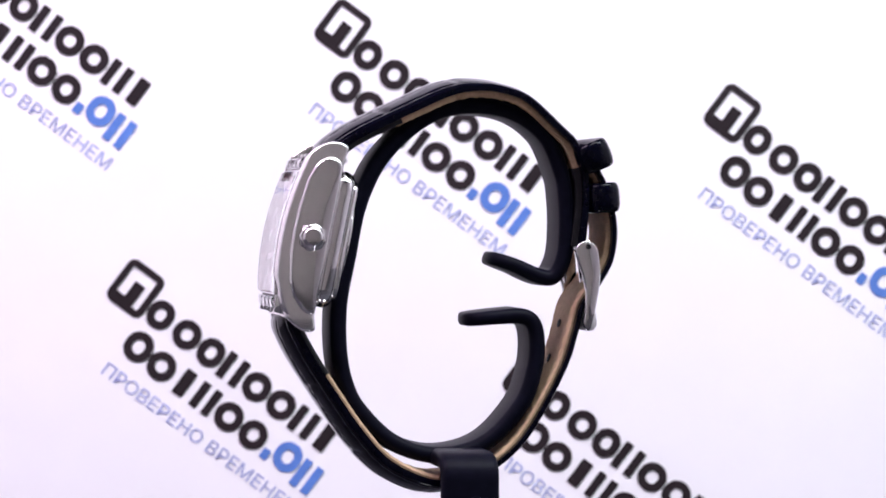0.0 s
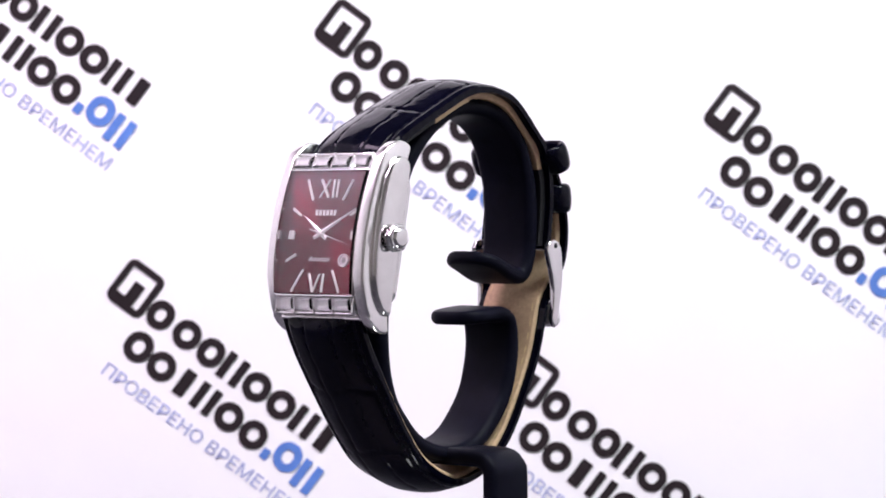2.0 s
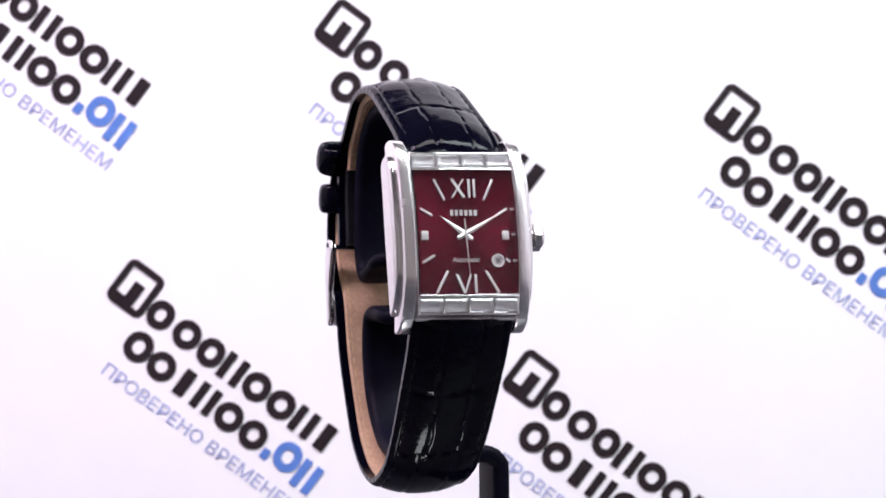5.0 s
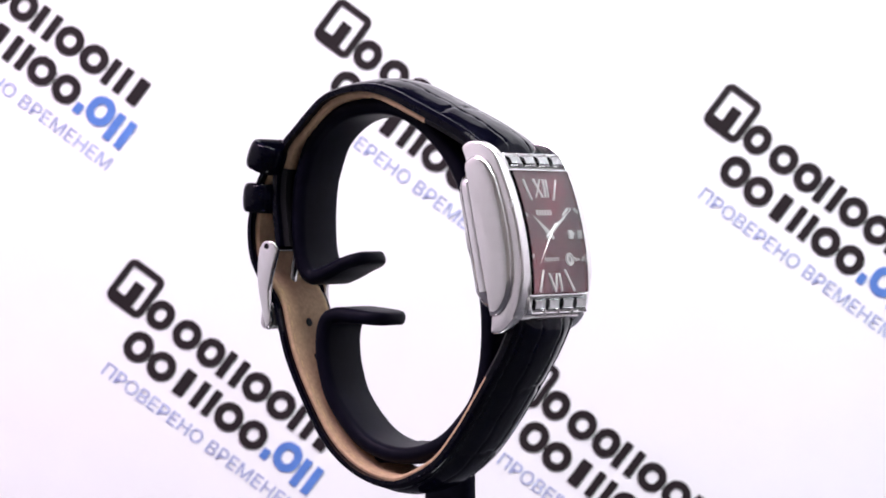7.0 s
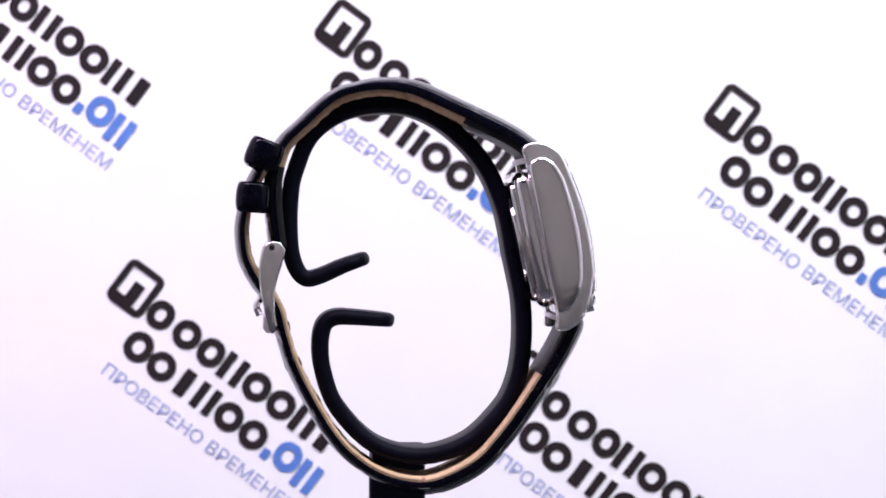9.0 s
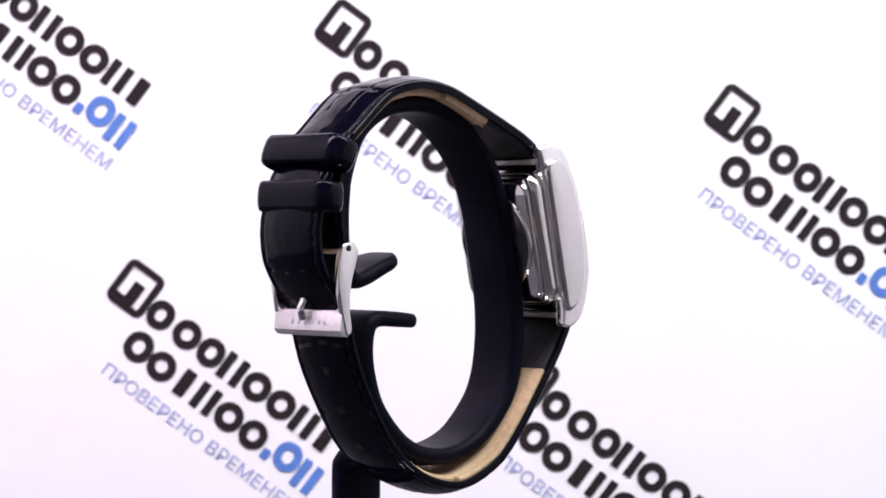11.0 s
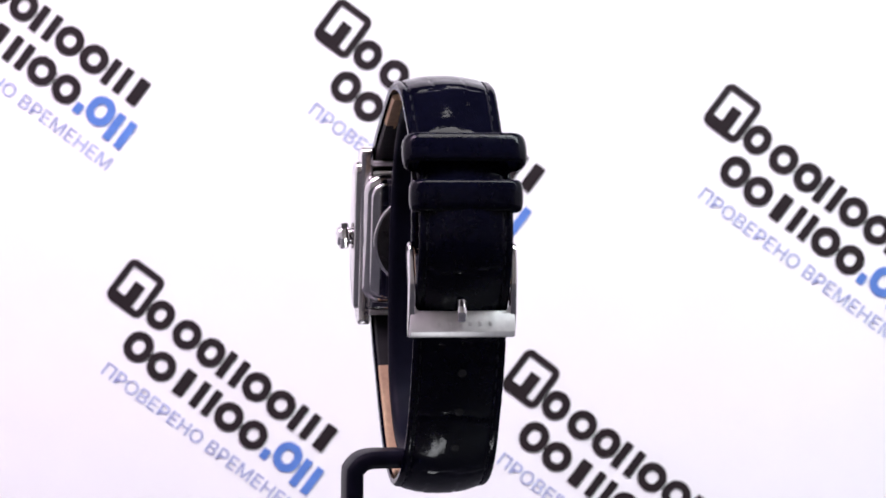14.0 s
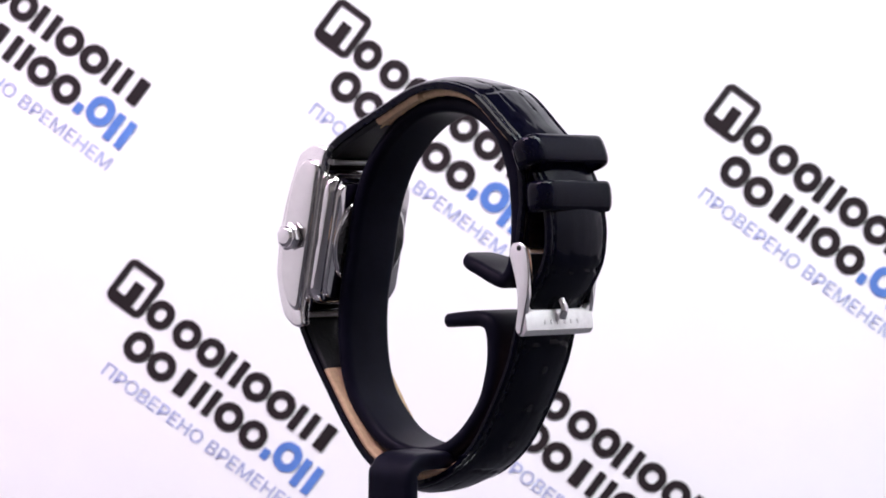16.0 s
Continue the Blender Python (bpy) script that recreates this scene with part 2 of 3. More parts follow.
def print_frame(origin):
    o = on_poster(*origin)
    m = Matrix.Translation((o.x * MM, BACK_Y - 0.0002, o.y * MM)) @ Matrix.Rotation(radians(90), 4, "X") @ Matrix.Rotation(TURN, 4, "Z")
    return m


def ring_outline(w, h, r, n=8):
    pts = []
    for cx, cy, a0 in ((w / 2 - r, h / 2 - r, 0), (-w / 2 + r, h / 2 - r, 90), (-w / 2 + r, -h / 2 + r, 180), (w / 2 - r, -h / 2 + r, 270)):
        for k in range(n + 1):
            a = radians(a0 + 90 * k / n)
            pts.append((cx + r * math.cos(a), cy + r * math.sin(a)))
    return pts


def add_ring(bm, c, w, h, r, stroke, d=0.15):
    """A flat rounded frame."""
    out = ring_outline(w, h, r)
    inn = ring_outline(w - 2 * stroke, h - 2 * stroke, max(0.2, r - stroke))
    k = len(out)
    rows = []
    for pts, z in ((out, 0), (out, d), (inn, d), (inn, 0)):
        rows.append([bm.verts.new((c[0] + a, c[1] + b, z)) for a, b in pts])
    for j in range(4):
        p, q = rows[j], rows[(j + 1) % 4]
        for i in range(k):
            bm.faces.new((p[i], p[(i + 1) % k], q[(i + 1) % k], q[i]))


def solid(bm, c, w, h, r=0.6, d=0.15):
    add_prism(bm, [(c[0] + a, c[1] + b) for a, b in ring_outline(w, h, min(r, w / 2.1, h / 2.1), 4)], 0, d, lambda a, b, z: (a, b, z))


def mark_letter(kind, u0, u1, v0, v1):
    """One plain mark of a letter's size: a ring, a pair of bars or a block."""
    bm = bmesh.new()
    u0, u1, v0, v1 = (q * TYPE for q in (u0, u1, v0, v1))
    w, h, c = u1 - u0 + 0.5, v1 - v0 + 0.9, ((u0 + u1) / 2, (v0 + v1) / 2)
    if kind == "ring":
        add_ring(bm, c, w, h, min(w, h) * 0.495, 2.35)
    elif kind == "pair":
        solid(bm, (u0 + 1.3, c[1]), 2.4, h, 0.35)
        solid(bm, (u1 - 1.3, c[1]), 2.4, h, 0.35)
    else:
        solid(bm, c, w * 0.85, h, 0.5)
    return bm


LINE_ONE = (("ring", 76, 120, 4, 50), ("ring", 131, 178, 4, 50), ("ring", 184, 228, 4, 50), ("pair", 232, 275, 4, 49),
            ("ring", 281, 328, 4, 50), ("ring", 333, 380, 4, 50), ("pair", 385, 427, 5, 49), ("block", 440, 462, 5, 49))
LINE_TWO = (("ring", 77, 124, -64, -15), ("ring", 128, 176, -66, -20), ("block", 190, 212, -64, -20), ("pair", 226, 267, -64, -20),
            ("ring", 273, 321, -66, -20), ("ring", 326, 372, -66, -20))
LINE_BLUE = (("block", 378, 392, -64, -50), ("ring", 397, 442, -62, -14), ("pair", 446, 486, -70, -22))


def slogan():
    """The readable line, from the built-in font."""
    cu = bpy.data.curves.new("slogan", "FONT")
    cu.body = "ПРОВЕРЕНО ВРЕМЕНЕМ"
    cu.size, cu.extrude, cu.resolution_u, cu.offset = 1.0, 0.0, 3, 0.0
    ob = new("slogan_source", cu)
    bpy.context.view_layer.update()
    me = bpy.data.meshes.new_from_object(ob.evaluated_get(bpy.context.evaluated_depsgraph_get()))
    bpy.data.objects.remove(ob)
    xs = [v.co.x for v in me.vertices]
    ys = [v.co.y for v in me.vertices]
    sx, sy = 412 * TYPE * MM / (max(xs) - min(xs)), 25 * UNIT * MM / (max(ys) - min(ys))
    for v in me.vertices:
        v.co = ((v.co.x - min(xs)) * sx + 75 * TYPE * MM, (v.co.y - min(ys)) * sy - 115 * TYPE * MM, 0.0001)
    me.materials.clear()
    me.materials.append(LILAC)
    return me


SLOGAN = slogan()
for origin in ((558, 60), (191, 520), (1247, 210), (891, 680), (-139, -92)):
    m = print_frame(origin)
    bm = bmesh.new()
    add_ring(bm, (37 * UNIT, 39 * UNIT), 76 * UNIT, 87 * UNIT, 2.4, 2.0)
    solid(bm, (40 * UNIT, 27 * UNIT), 21 * UNIT, 46 * UNIT, 0.3, 0.14)
    solid(bm, (24 * UNIT, 11 * UNIT), 30 * UNIT, 13 * UNIT, 0.2, 0.13)
    part("printed_emblem", bm, INK, backdrop, "black square emblem print", m, False)
    for row, mat in ((LINE_ONE, INK), (LINE_TWO, INK), (LINE_BLUE, BLUE)):
        for spec in row:
            part("printed_mark", mark_letter(*spec), mat, backdrop, "", m, False)
    ob = new("printed_slogan", SLOGAN)
    ob.parent, ob.matrix_basis = backdrop, m
    ob["label"] = "pale blue printed capital letters"

# ---------------------------------------------------------------- the watch
X0 = -2.45          # middle of the strap, beside the turning axis
watch = new("wristwatch")
watch.empty_display_size = 0.01
tagged(watch, "rectangular steel ladies wristwatch with red dial on black leather strap", "wristwatch")

LEAN = radians(11.7)
CASE = Matrix(((1, 0, 0, (X0 + 0.72) * MM), (0, math.sin(LEAN), -math.cos(LEAN), -27.2 * MM), (0, math.cos(LEAN), math.sin(LEAN), 3.1 * MM), (0, 0, 0, 1)))


def front(u):
    """The curved front of the case."""
    return -1.05 * (u / 10.0) ** 2 - 0.015 * max(0.0, -u - 9.0) ** 2


def side_place(a, b, h):
    return (h, a, b)


def case_parts():
    # long side rails that end in the lugs
    for s in (-1, 1):
        front_line = [(u, front(u) - 0.15) for u in np.linspace(-7.4, 11.0, 9)]
        outline = fillet(front_line + [(12.9, -1.8), (15.1, -3.1), (16.6, -5.1), (16.95, -7.3), (16.4, -8.9), (14.3, -8.5), (-12.6, -8.6), (-15.4, -9.4), (-15.8, -7.4),
                                       (-14.8, -5.0), (-12.8, -3.0), (-10.4, -1.9)], 1.2)
        bm = bmesh.new()
        add_prism(bm, outline, s * 8.75, s * 10.95, side_place, 0.45, 4)
        for v in bm.verts:
            if v.co.z > -4.5 and abs(v.co.y) < 13.6:
                v.co.z -= 0.35 * max(0.0, (abs(v.co.x) - 9.0) / 1.85)
        part("lug_rail", bm, RAIL_STEEL, watch, "polished steel side rail with lugs", CASE)
        # raised, slightly domed flank with a soft rim
        outline = fillet([(13.7, -8.4), (14.3, -5.7), (12.9, -3.9), (9.8, -2.75), (4.5, -2.15), (0.5, -2.05), (-3.4, -2.3), (-7.5, -3.1), (-10.2, -4.3),
                          (-12.4, -6.4), (-12.9, -8.4)], 1.4, 5)
        bm = bmesh.new()
        add_dome(bm, outline, s * 10.6, s * 11.35, s * 11.85, s * 0.27, 0.7, side_place)
        part("flank", bm, FLANK_STEEL, watch, "polished domed steel case flank", CASE)
    # middle of the case below the dial
    bm = bmesh.new()
    add_box(bm, (0, 0, -5.8), (17.6, 25.4, 5.2), 0.4)
    part("case_middle", bm, STEEL, watch, "polished steel case middle", CASE)
    # case back, a rounded box with a stepped rim
    bm = bmesh.new()
    outline = [(a, b + 0.6) for a, b in ring_outline(21.0, 23.6, 3.2, 6)]
    add_prism(bm, outline, -11.3, -8.0, lambda a, b, h: (a, b, h), 1.5, 5)
    back = part("case_back", bm, STEEL, watch, "polished steel case back", CASE)
    bm = bmesh.new()
    outline = [(a, b + 0.6) for a, b in ring_outline(18.6, 21.0, 2.6, 6)]
    add_prism(bm, outline, -12.0, -11.0, lambda a, b, h: (a, b, h), 0.5, 3)
    part("back_plate", bm, STEEL, back, "")
    bm = bmesh.new()
    add_cylinder(bm, (0, 0.6, -12.0), (0, 0, 1), 8.9, 8.8, 0.9, 48, 0.3)
    part("back_ring", bm, STEEL, back, "round steel bezel of the display back")
    bm = bmesh.new()
    add_cylinder(bm, (0, 0.6, -12.3), (0, 0, 1), 8.4, 8.2, 0.5, 48, 0.15)
    part("back_window", bm, DARK_GLASS, back, "dark glazed display window")
    for a, r in ((0.4, 1.3), (2.4, 0.9), (4.3, 1.1)):
        bm = bmesh.new()
        add_cylinder(bm, (3.6 * math.cos(a), 0.6 + 3.6 * math.sin(a), -12.42), (0, 0, 1), r, r, 0.12, 24)
        part("movement_wheel", bm, GOLD, back, "gilt movement wheel")


def bezel_parts():
    # inner frame round the dial opening, four mitred bars following the curved front
    for s in (-1, 1):
        outline = [(u, front(u) - 0.35) for u in np.linspace(-10.3, 10.75, 15)] + [(10.75, -4.0), (-10.3, -4.0)]
        bm = bmesh.new()
        add_prism(bm, outline, s * 8.52, s * 8.8, side_place, 0.08, 1)
        part("bezel_side", bm, STEEL, watch, "", CASE)
        # stone row: a curved tray with a lip at both ends and between the stones
        lo, hi = (10.25, 13.45) if s < 0 else (10.7, 13.9)
        mid = (lo + hi) / 2
        row = [(u, front(s * u) - 1.6) for u in np.linspace(lo, hi, 6)]
        outline = [(s * u, n) for u, n in row] + [(s * hi, -5.4), (s * lo, -5.4)]
        bm = bmesh.new()
        add_prism(bm, outline, -8.7, 8.7, side_place, 0.0)
        for u in (lo + 0.18, hi - 0.18):
            add_box(bm, (0, s * u, front(s * u) - 1.05), (17.3, 0.36, 1.56), 0.12)
        for x in (-8.55, -4.3, 0, 4.3, 8.55):
            add_box(bm, (x, s * (lo + hi) / 2, front(s * mid) - 1.05), (0.26, hi - lo, 1.3), 0.1)
        # added reflector seats below the stones brighten them: sloping facets, a flat floor each
        seats = bmesh.new()
        slope = math.atan(front(s * (mid + 0.5)) - front(s * (mid - 0.5)))
        for x in (-6.42, -2.15, 2.15, 6.42):
            t = bmesh.new()
            rows = [[t.verts.new((a * w / 2, b * h / 2, z)) for a, b in ((-1, -1), (1, -1), (1, 1), (-1, 1))]
                    for w, h, z in ((3.75, 2.0, -1.2), (3.75, 2.0, -0.12), (2.9, 1.1, -0.48), (2.2, 0.4, -0.56))]
            for p, q in zip(rows, rows[1:]):
                for e in range(4):
                    t.faces.new((p[e], p[(e + 1) % 4], q[(e + 1) % 4], q[e]))
            t.faces.new(rows[0][::-1])
            t.faces.new(rows[-1])
            bmesh.ops.transform(t, matrix=Matrix.Translation((x, s * mid, front(s * mid) - 0.28)) @ Matrix.Rotation(s * slope, 4, "X"), verts=t.verts)
            merge(seats, t)
        tray = part("stone_tray", bm, TRAY_STEEL, watch, "steel channel set with clear baguette stones", CASE)
        part("stone_seats", seats, SEAT_REFLECTOR, tray, "added bright reflector seats that lighten the stones", None, False)
        for x in (-6.42, -2.15, 2.15, 6.42):
            t = bmesh.new()
            tiers = [[t.verts.new((a * w / 2, b * h / 2, z)) for a, b in ((-1, -1), (1, -1), (1, 1), (-1, 1))]
                     for w, h, z in ((3.85, 2.1, -0.08), (3.9, 2.15, 0.10), (3.3, 1.5, 0.36), (2.75, 0.95, 0.46))]
            for p, q in zip(tiers, tiers[1:]):
                for e in range(4):
                    t.faces.new((p[e], p[(e + 1) % 4], q[(e + 1) % 4], q[e]))
            t.faces.new(tiers[0][::-1])
            t.faces.new(tiers[-1])
            bmesh.ops.transform(t, matrix=Matrix.Translation((x, s * mid, front(s * mid) - 0.28)) @ Matrix.Rotation(s * slope, 4, "X"), verts=t.verts)
            part("baguette_stone", t, STONE, tray, "clear baguette-cut stone", None, False)


def dial_parts():
    m = CASE @ Matrix.Translation((0, 0, -2.3 * MM))
    bm = bmesh.new()
    add_box(bm, (0, 0.2, -0.25), (17.2, 21.0, 0.5))
    dial = part("dial", bm, DIAL, watch, "deep red sunburst dial with silver markers", m, False)
    w = 0.42

    def marker(name, bars, label=""):
        bm = bmesh.new()
        for a, b, width in bars:
            add_bar(bm, a, b, width, 0.0, 0.28)
        part(name, bm, SILVER, dial, label)

    marker("numeral_twelve", (((-1.75, 9.25), (0.3, 6.15), 0.5), ((0.3, 9.25), (-1.75, 6.15), 0.3), ((1.2, 9.25), (1.2, 6.15), w), ((2.1, 9.25), (2.1, 6.15), w)),
           "silver roman numeral twelve")
    marker("numeral_six", (((-1.75, -6.7), (-0.5, -9.8), 0.5), ((0.65, -6.7), (-0.5, -9.8), 0.32), ((1.45, -6.7), (1.45, -9.8), w)), "silver roman numeral six")
    for a, b in (((-4.85, 9.2), (-3.15, 5.7)), ((5.35, 9.2), (3.6, 5.7)), ((-7.4, 4.3), (-5.4, 3.1)), ((7.6, 4.3), (5.6, 3.1)), ((-7.5, -4.7), (-5.4, -3.5)),
                 ((6.95, -4.1), (7.6, -4.7)), ((-3.25, -6.1), (-5.4, -9.8)), ((3.3, -6.1), (5.4, -9.8))):
        marker("hour_marker", ((a, b, w),))
    for x in (-6.9, 7.05):
        bm = bmesh.new()
        add_box(bm, (x, -0.2, 0.2), (1.2, 1.45, 0.4), 0.1)
        part("hour_marker", bm, SILVER, dial)
    # date opening with a raised ring
    bm = bmesh.new()
    add_cylinder(bm, (5.5, -4.4, 0.06), (0, 0, 1), 0.85, 0.85, 0.1, 32)
    date = part("date_disc", bm, WHITE, dial, "white date disc in a round opening")
    bm = bmesh.new()
    add_ring(bm, (5.5, -4.4), 2.2, 2.2, 1.09, 0.26, 0.3)
    part("date_ring", bm, SILVER, dial, "silver date ring")
    bm = bmesh.new()
    add_box(bm, (5.4, -4.4, 0.12), (0.3, 0.75, 0.04))
    add_box(bm, (5.75, -4.4, 0.12), (0.22, 0.75, 0.04))
    part("date_figure", bm, DARK, date)
    # maker's mark as plain bars
    for i in range(6):
        bm = bmesh.new()
        solid(bm, (-2.0 + 0.82 * i, 3.6), 0.5, 0.95, 0.1, 0.1)
        part("maker_mark", bm, SILVER, dial)
    # the readable word
    cu = bpy.data.curves.new("word", "FONT")
    cu.body, cu.size, cu.shear, cu.extrude = "Automatic", 0.00125, 0.35, 0.00003
    ob = new("word_source", cu)
    bpy.context.view_layer.update()
    me = bpy.data.meshes.new_from_object(ob.evaluated_get(bpy.context.evaluated_depsgraph_get()))
    bpy.data.objects.remove(ob)
    xs = [v.co.x for v in me.vertices]
    k = 0.0049 / (max(xs) - min(xs))
    for v in me.vertices:
        v.co = ((v.co.x - min(xs)) * k - 0.00245, v.co.y - 0.0046, v.co.z + 0.00005)
    me.materials.clear()
    me.materials.append(SILVER)
    ob = new("printed_word", me)
    ob.parent = dial
    # short ticks beside the crown
    for u in (-4.4, 0.0, 4.2):
        bm = bmesh.new()
        add_box(bm, (8.35, u, 0.04), (0.35, 0.4, 0.06))
        part("minute_tick", bm, SILVER, dial)
    return dial


def hand(name, length, tail, width, angle, level, label):
    t = bmesh.new()
    z0, z1 = 0.0, 0.16
    ring = [(0, length), (width, 0.4), (width * 0.75, -tail), (-width * 0.75, -tail), (-width, 0.4)]
    lo = [t.verts.new((x, y, z0)) for x, y in ring]
    rid = [t.verts.new((0, length - 0.2, z1)), t.verts.new((0, -tail + 0.1, z1))]
    t.faces.new(lo)
    t.faces.new((lo[0], rid[0], lo[1]))
    t.faces.new((lo[1], rid[0], rid[1], lo[2]))
    t.faces.new((lo[2], rid[1], lo[3]))
    t.faces.new((lo[3], rid[1], rid[0], lo[4]))
    t.faces.new((lo[4], rid[0], lo[0]))
    add_cylinder(t, (0, 0, 0.1), (0, 0, 1), width * 0.9, width * 0.9, 0.22, 20)
    return part(name, t, SILVER, watch, label, hand_pose(angle, level), False)


def hand_pose(angle, level):
    return CASE @ Matrix.Translation((0, 0, level * MM)) @ Matrix.Rotation(radians(-angle), 4, "Z")


def crystal_and_crown():
    bm = bmesh.new()
    us = np.linspace(-10.2, 10.65, 21)
    outline = [(u, front(u) + 0.12) for u in us] + [(u, front(u) - 0.7) for u in us[::-1]]
    add_prism(bm, outline, -8.5, 8.5, side_place, 0.0)
    glass = part("crystal", bm, GLASS, watch, "curved clear crystal over the dial", CASE)
    glass.visible_shadow = False
    bm = bmesh.new()
    add_cylinder(bm, (12.2, 0.1, -5.3), (1, 0, 0), 1.5, 1.5, 1.0, 24)
    part("crown_tube", bm, STEEL, watch, "", CASE)
    bm = bmesh.new()
    add_cylinder(bm, (13.4, 0.1, -5.3), (1, 0, 0), 2.45, 2.35, 1.6, 8, 0.35)
    crown = part("crown", bm, STEEL, watch, "faceted polished steel crown", CASE)
    bm = bmesh.new()
    add_cylinder(bm, (14.35, 0.1, -5.3), (1, 0, 0), 1.95, 1.5, 0.7, 32, 0.3)
    part("crown_cap", bm, STEEL, crown)
    # Extra rod, added for the bright reflected line below the lower stones.
    bm = bmesh.new()
    add_cylinder(bm, (0, -13.75, -4.3), (1, 0, 0), 0.35, 0.35, 17.4, 16)
    part("spring_bar", bm, RAIL_STEEL, watch, "thin steel spring bar", CASE)
    for u, n in ((14.1, -8.7), (-13.4, -8.3)):
        bm = bmesh.new()
        add_cylinder(bm, (0, u, n), (1, 0, 0), 0.5, 0.5, 17.6, 16)
        part("spring_bar", bm, BRUSHED, watch, "thin steel spring bar", CASE)


SHORT = ((-19.9, 16.4), (-18.1, 17.9), (-13.8, 20.8), (-4.0, 25.5), (2.5, 28.3), (7.5, 29.2), (12.4, 28.8), (17.3, 27.0), (22.9, 22.1), (26.2, 18.7),
         (27.9, 13.8), (28.3, 8.9), (27.9, 4.0), (27.4, 0.1))
LONG = ((-26.3, -11.3), (-25.3, -13.6), (-23.9, -16.5), (-22.2, -19.5), (-17.9, -26.1), (-13.8, -31.9), (-8.9, -37.2), (-2.4, -40.6), (2.5, -41.3), (8.2, -40.0), (13.1, -37.2),
        (17.3, -33.0), (21.3, -26.6), (24.6, -20.0), (26.3, -14.6), (27.5, -10.2), (30.4, -6.3), (32.6, -2.1), (33.3, 2.8), (32.8, 7.0), (31.7, 10.9),
        (29.7, 14.8), (28.2, 17.5))


SKEW_UPPER = (0.85, 0.0)   # the two strap pieces sit a little to one side
SKEW_LOWER = (0.28, 0.0)


def strap_width(s, total, short):
    if short:
        return 17.6 - 2.2 * min(1, s / (total * 0.8))
    return 17.6 - 2.1 * min(1, s / (total * 0.55)) - (5.0 * max(0, (s - total + 5) / 5) ** 2)


def padding(s, total, short):
    """How much thicker the strap is towards the case, rolled off at the end that meets the case."""
    full, gone = (0.30, 0.52) if short else (0.30, 0.46)
    f = min(1.0, max(0.0, (gone - s / total) / (gone - full)))
    thick = (1.0 if short else 1.35) * f * f * (3 - 2 * f)
    return thick - 0.9 * max(0.0, 1 - s / 3.0) ** 2


def emboss(x, s, w, lines=1.0):
    """The pressed reptile-scale relief, as a depth in millimetres."""
    row = 13.5
    k = math.floor(s / row)
    d = 9.0
    for line in (-w * 0.17 + 0.3 * math.sin(k * 2.3), w * 0.17 + 0.3 * math.cos(k * 1.7)):
        d = min(d, abs(x - line - 0.15 * math.sin(s * 0.9)))
    d += (1 - lines) * 1.2
    e = (s + 0.5 * math.sin(x * 0.5 + k)) / row
    d = min(d, abs(e - round(e)) * row)
    return -0.26 * math.exp(-(d / 0.3) ** 2) + 0.05 * noise.noise(Vector((x * 0.55, s * 0.35, k * 3.1)))


def strap_section(short, top, bottom, padded):
    def section(s, total):
        w = strap_width(s, total, short) / 2 - 0.04 * max(0.0, math.sin(s * 2 * math.pi / 2.6)) ** 2
        pad = padding(s, total, short)
        pts = []
        xs = np.linspace(-1, 1, 57)
        for a in xs:
            x = a * w
            b = abs(a)
            if b < 0.80:
                h = padded * (1 - (b / 0.80) ** 2.2) + emboss(x, s, 2 * w, (0.85 if short else 0.9) if s < (46 if short else 50) else 0.6)
            elif b < 0.88:
                h = -0.22
            else:
                h = -0.05 - 0.4 * ((b - 0.88) / 0.12) ** 3
            pts.append((X0 + x, top + h + pad * (1 - 0.7 * b ** 2.5)))
        pts.append((X0 + w + 0.02, (top + 0.3 * pad + bottom) / 2))
        pts += [(X0 + w - 0.05, bottom), (X0 - w + 0.05, bottom), (X0 - w - 0.02, (top + 0.3 * pad + bottom) / 2)]
        return pts
    return section


def lining_section(short, top, bottom, inset=0.6):
    def section(s, total):
        w = strap_width(s, total, short) / 2 - (inset if s < total * 0.36 else inset + 0.9)
        return [(X0 - w, top), (X0 + w, top), (X0 + w + 0.04, (top + bottom) / 2), (X0 + w - 0.25, bottom), (X0 - w + 0.25, bottom), (X0 - w - 0.04, (top + bottom) / 2)]
    return section


def stitches(points, side, short, depth, s0, s1, inset, pitch=2.6):
    path, total = curve_points(points, 0.1)
    lean = SKEW_UPPER if short else SKEW_LOWER
    bm = bmesh.new()
    s = s0
    while s < s1:
        i = min(range(len(path)), key=lambda k: abs(path[k][0] - s))
        p, q = path[i][1], path[min(i + 3, len(path) - 1)][1]
        if (q - p).length > 1e-6:
            d = (q - p).normalized()
            n = Vector((-d.y, d.x)) * side
            w = strap_width(s, total, short) / 2 - inset
            lift = depth + (0.53 * padding(s, total, short) if depth > -1.5 else 0.0)
            for e in (-1, 1):
                t = bmesh.new()
                bmesh.ops.create_icosphere(t, subdivisions=1, radius=1)
                rot = Matrix(((1, 0, 0, 0), (0, d.x, n.x, 0), (0, d.y, n.y, 0), (0, 0, 0, 1)))
                bmesh.ops.transform(t, matrix=Matrix.Translation((X0 + lean[0] + lean[1] * p.x + e * w, p.x + n.x * lift, p.y + n.y * lift)) @ rot @ Matrix.Diagonal((0.22, pitch * 0.34, 0.2, 1)), verts=t.verts)
                merge(bm, t)
        s += pitch
    return bm


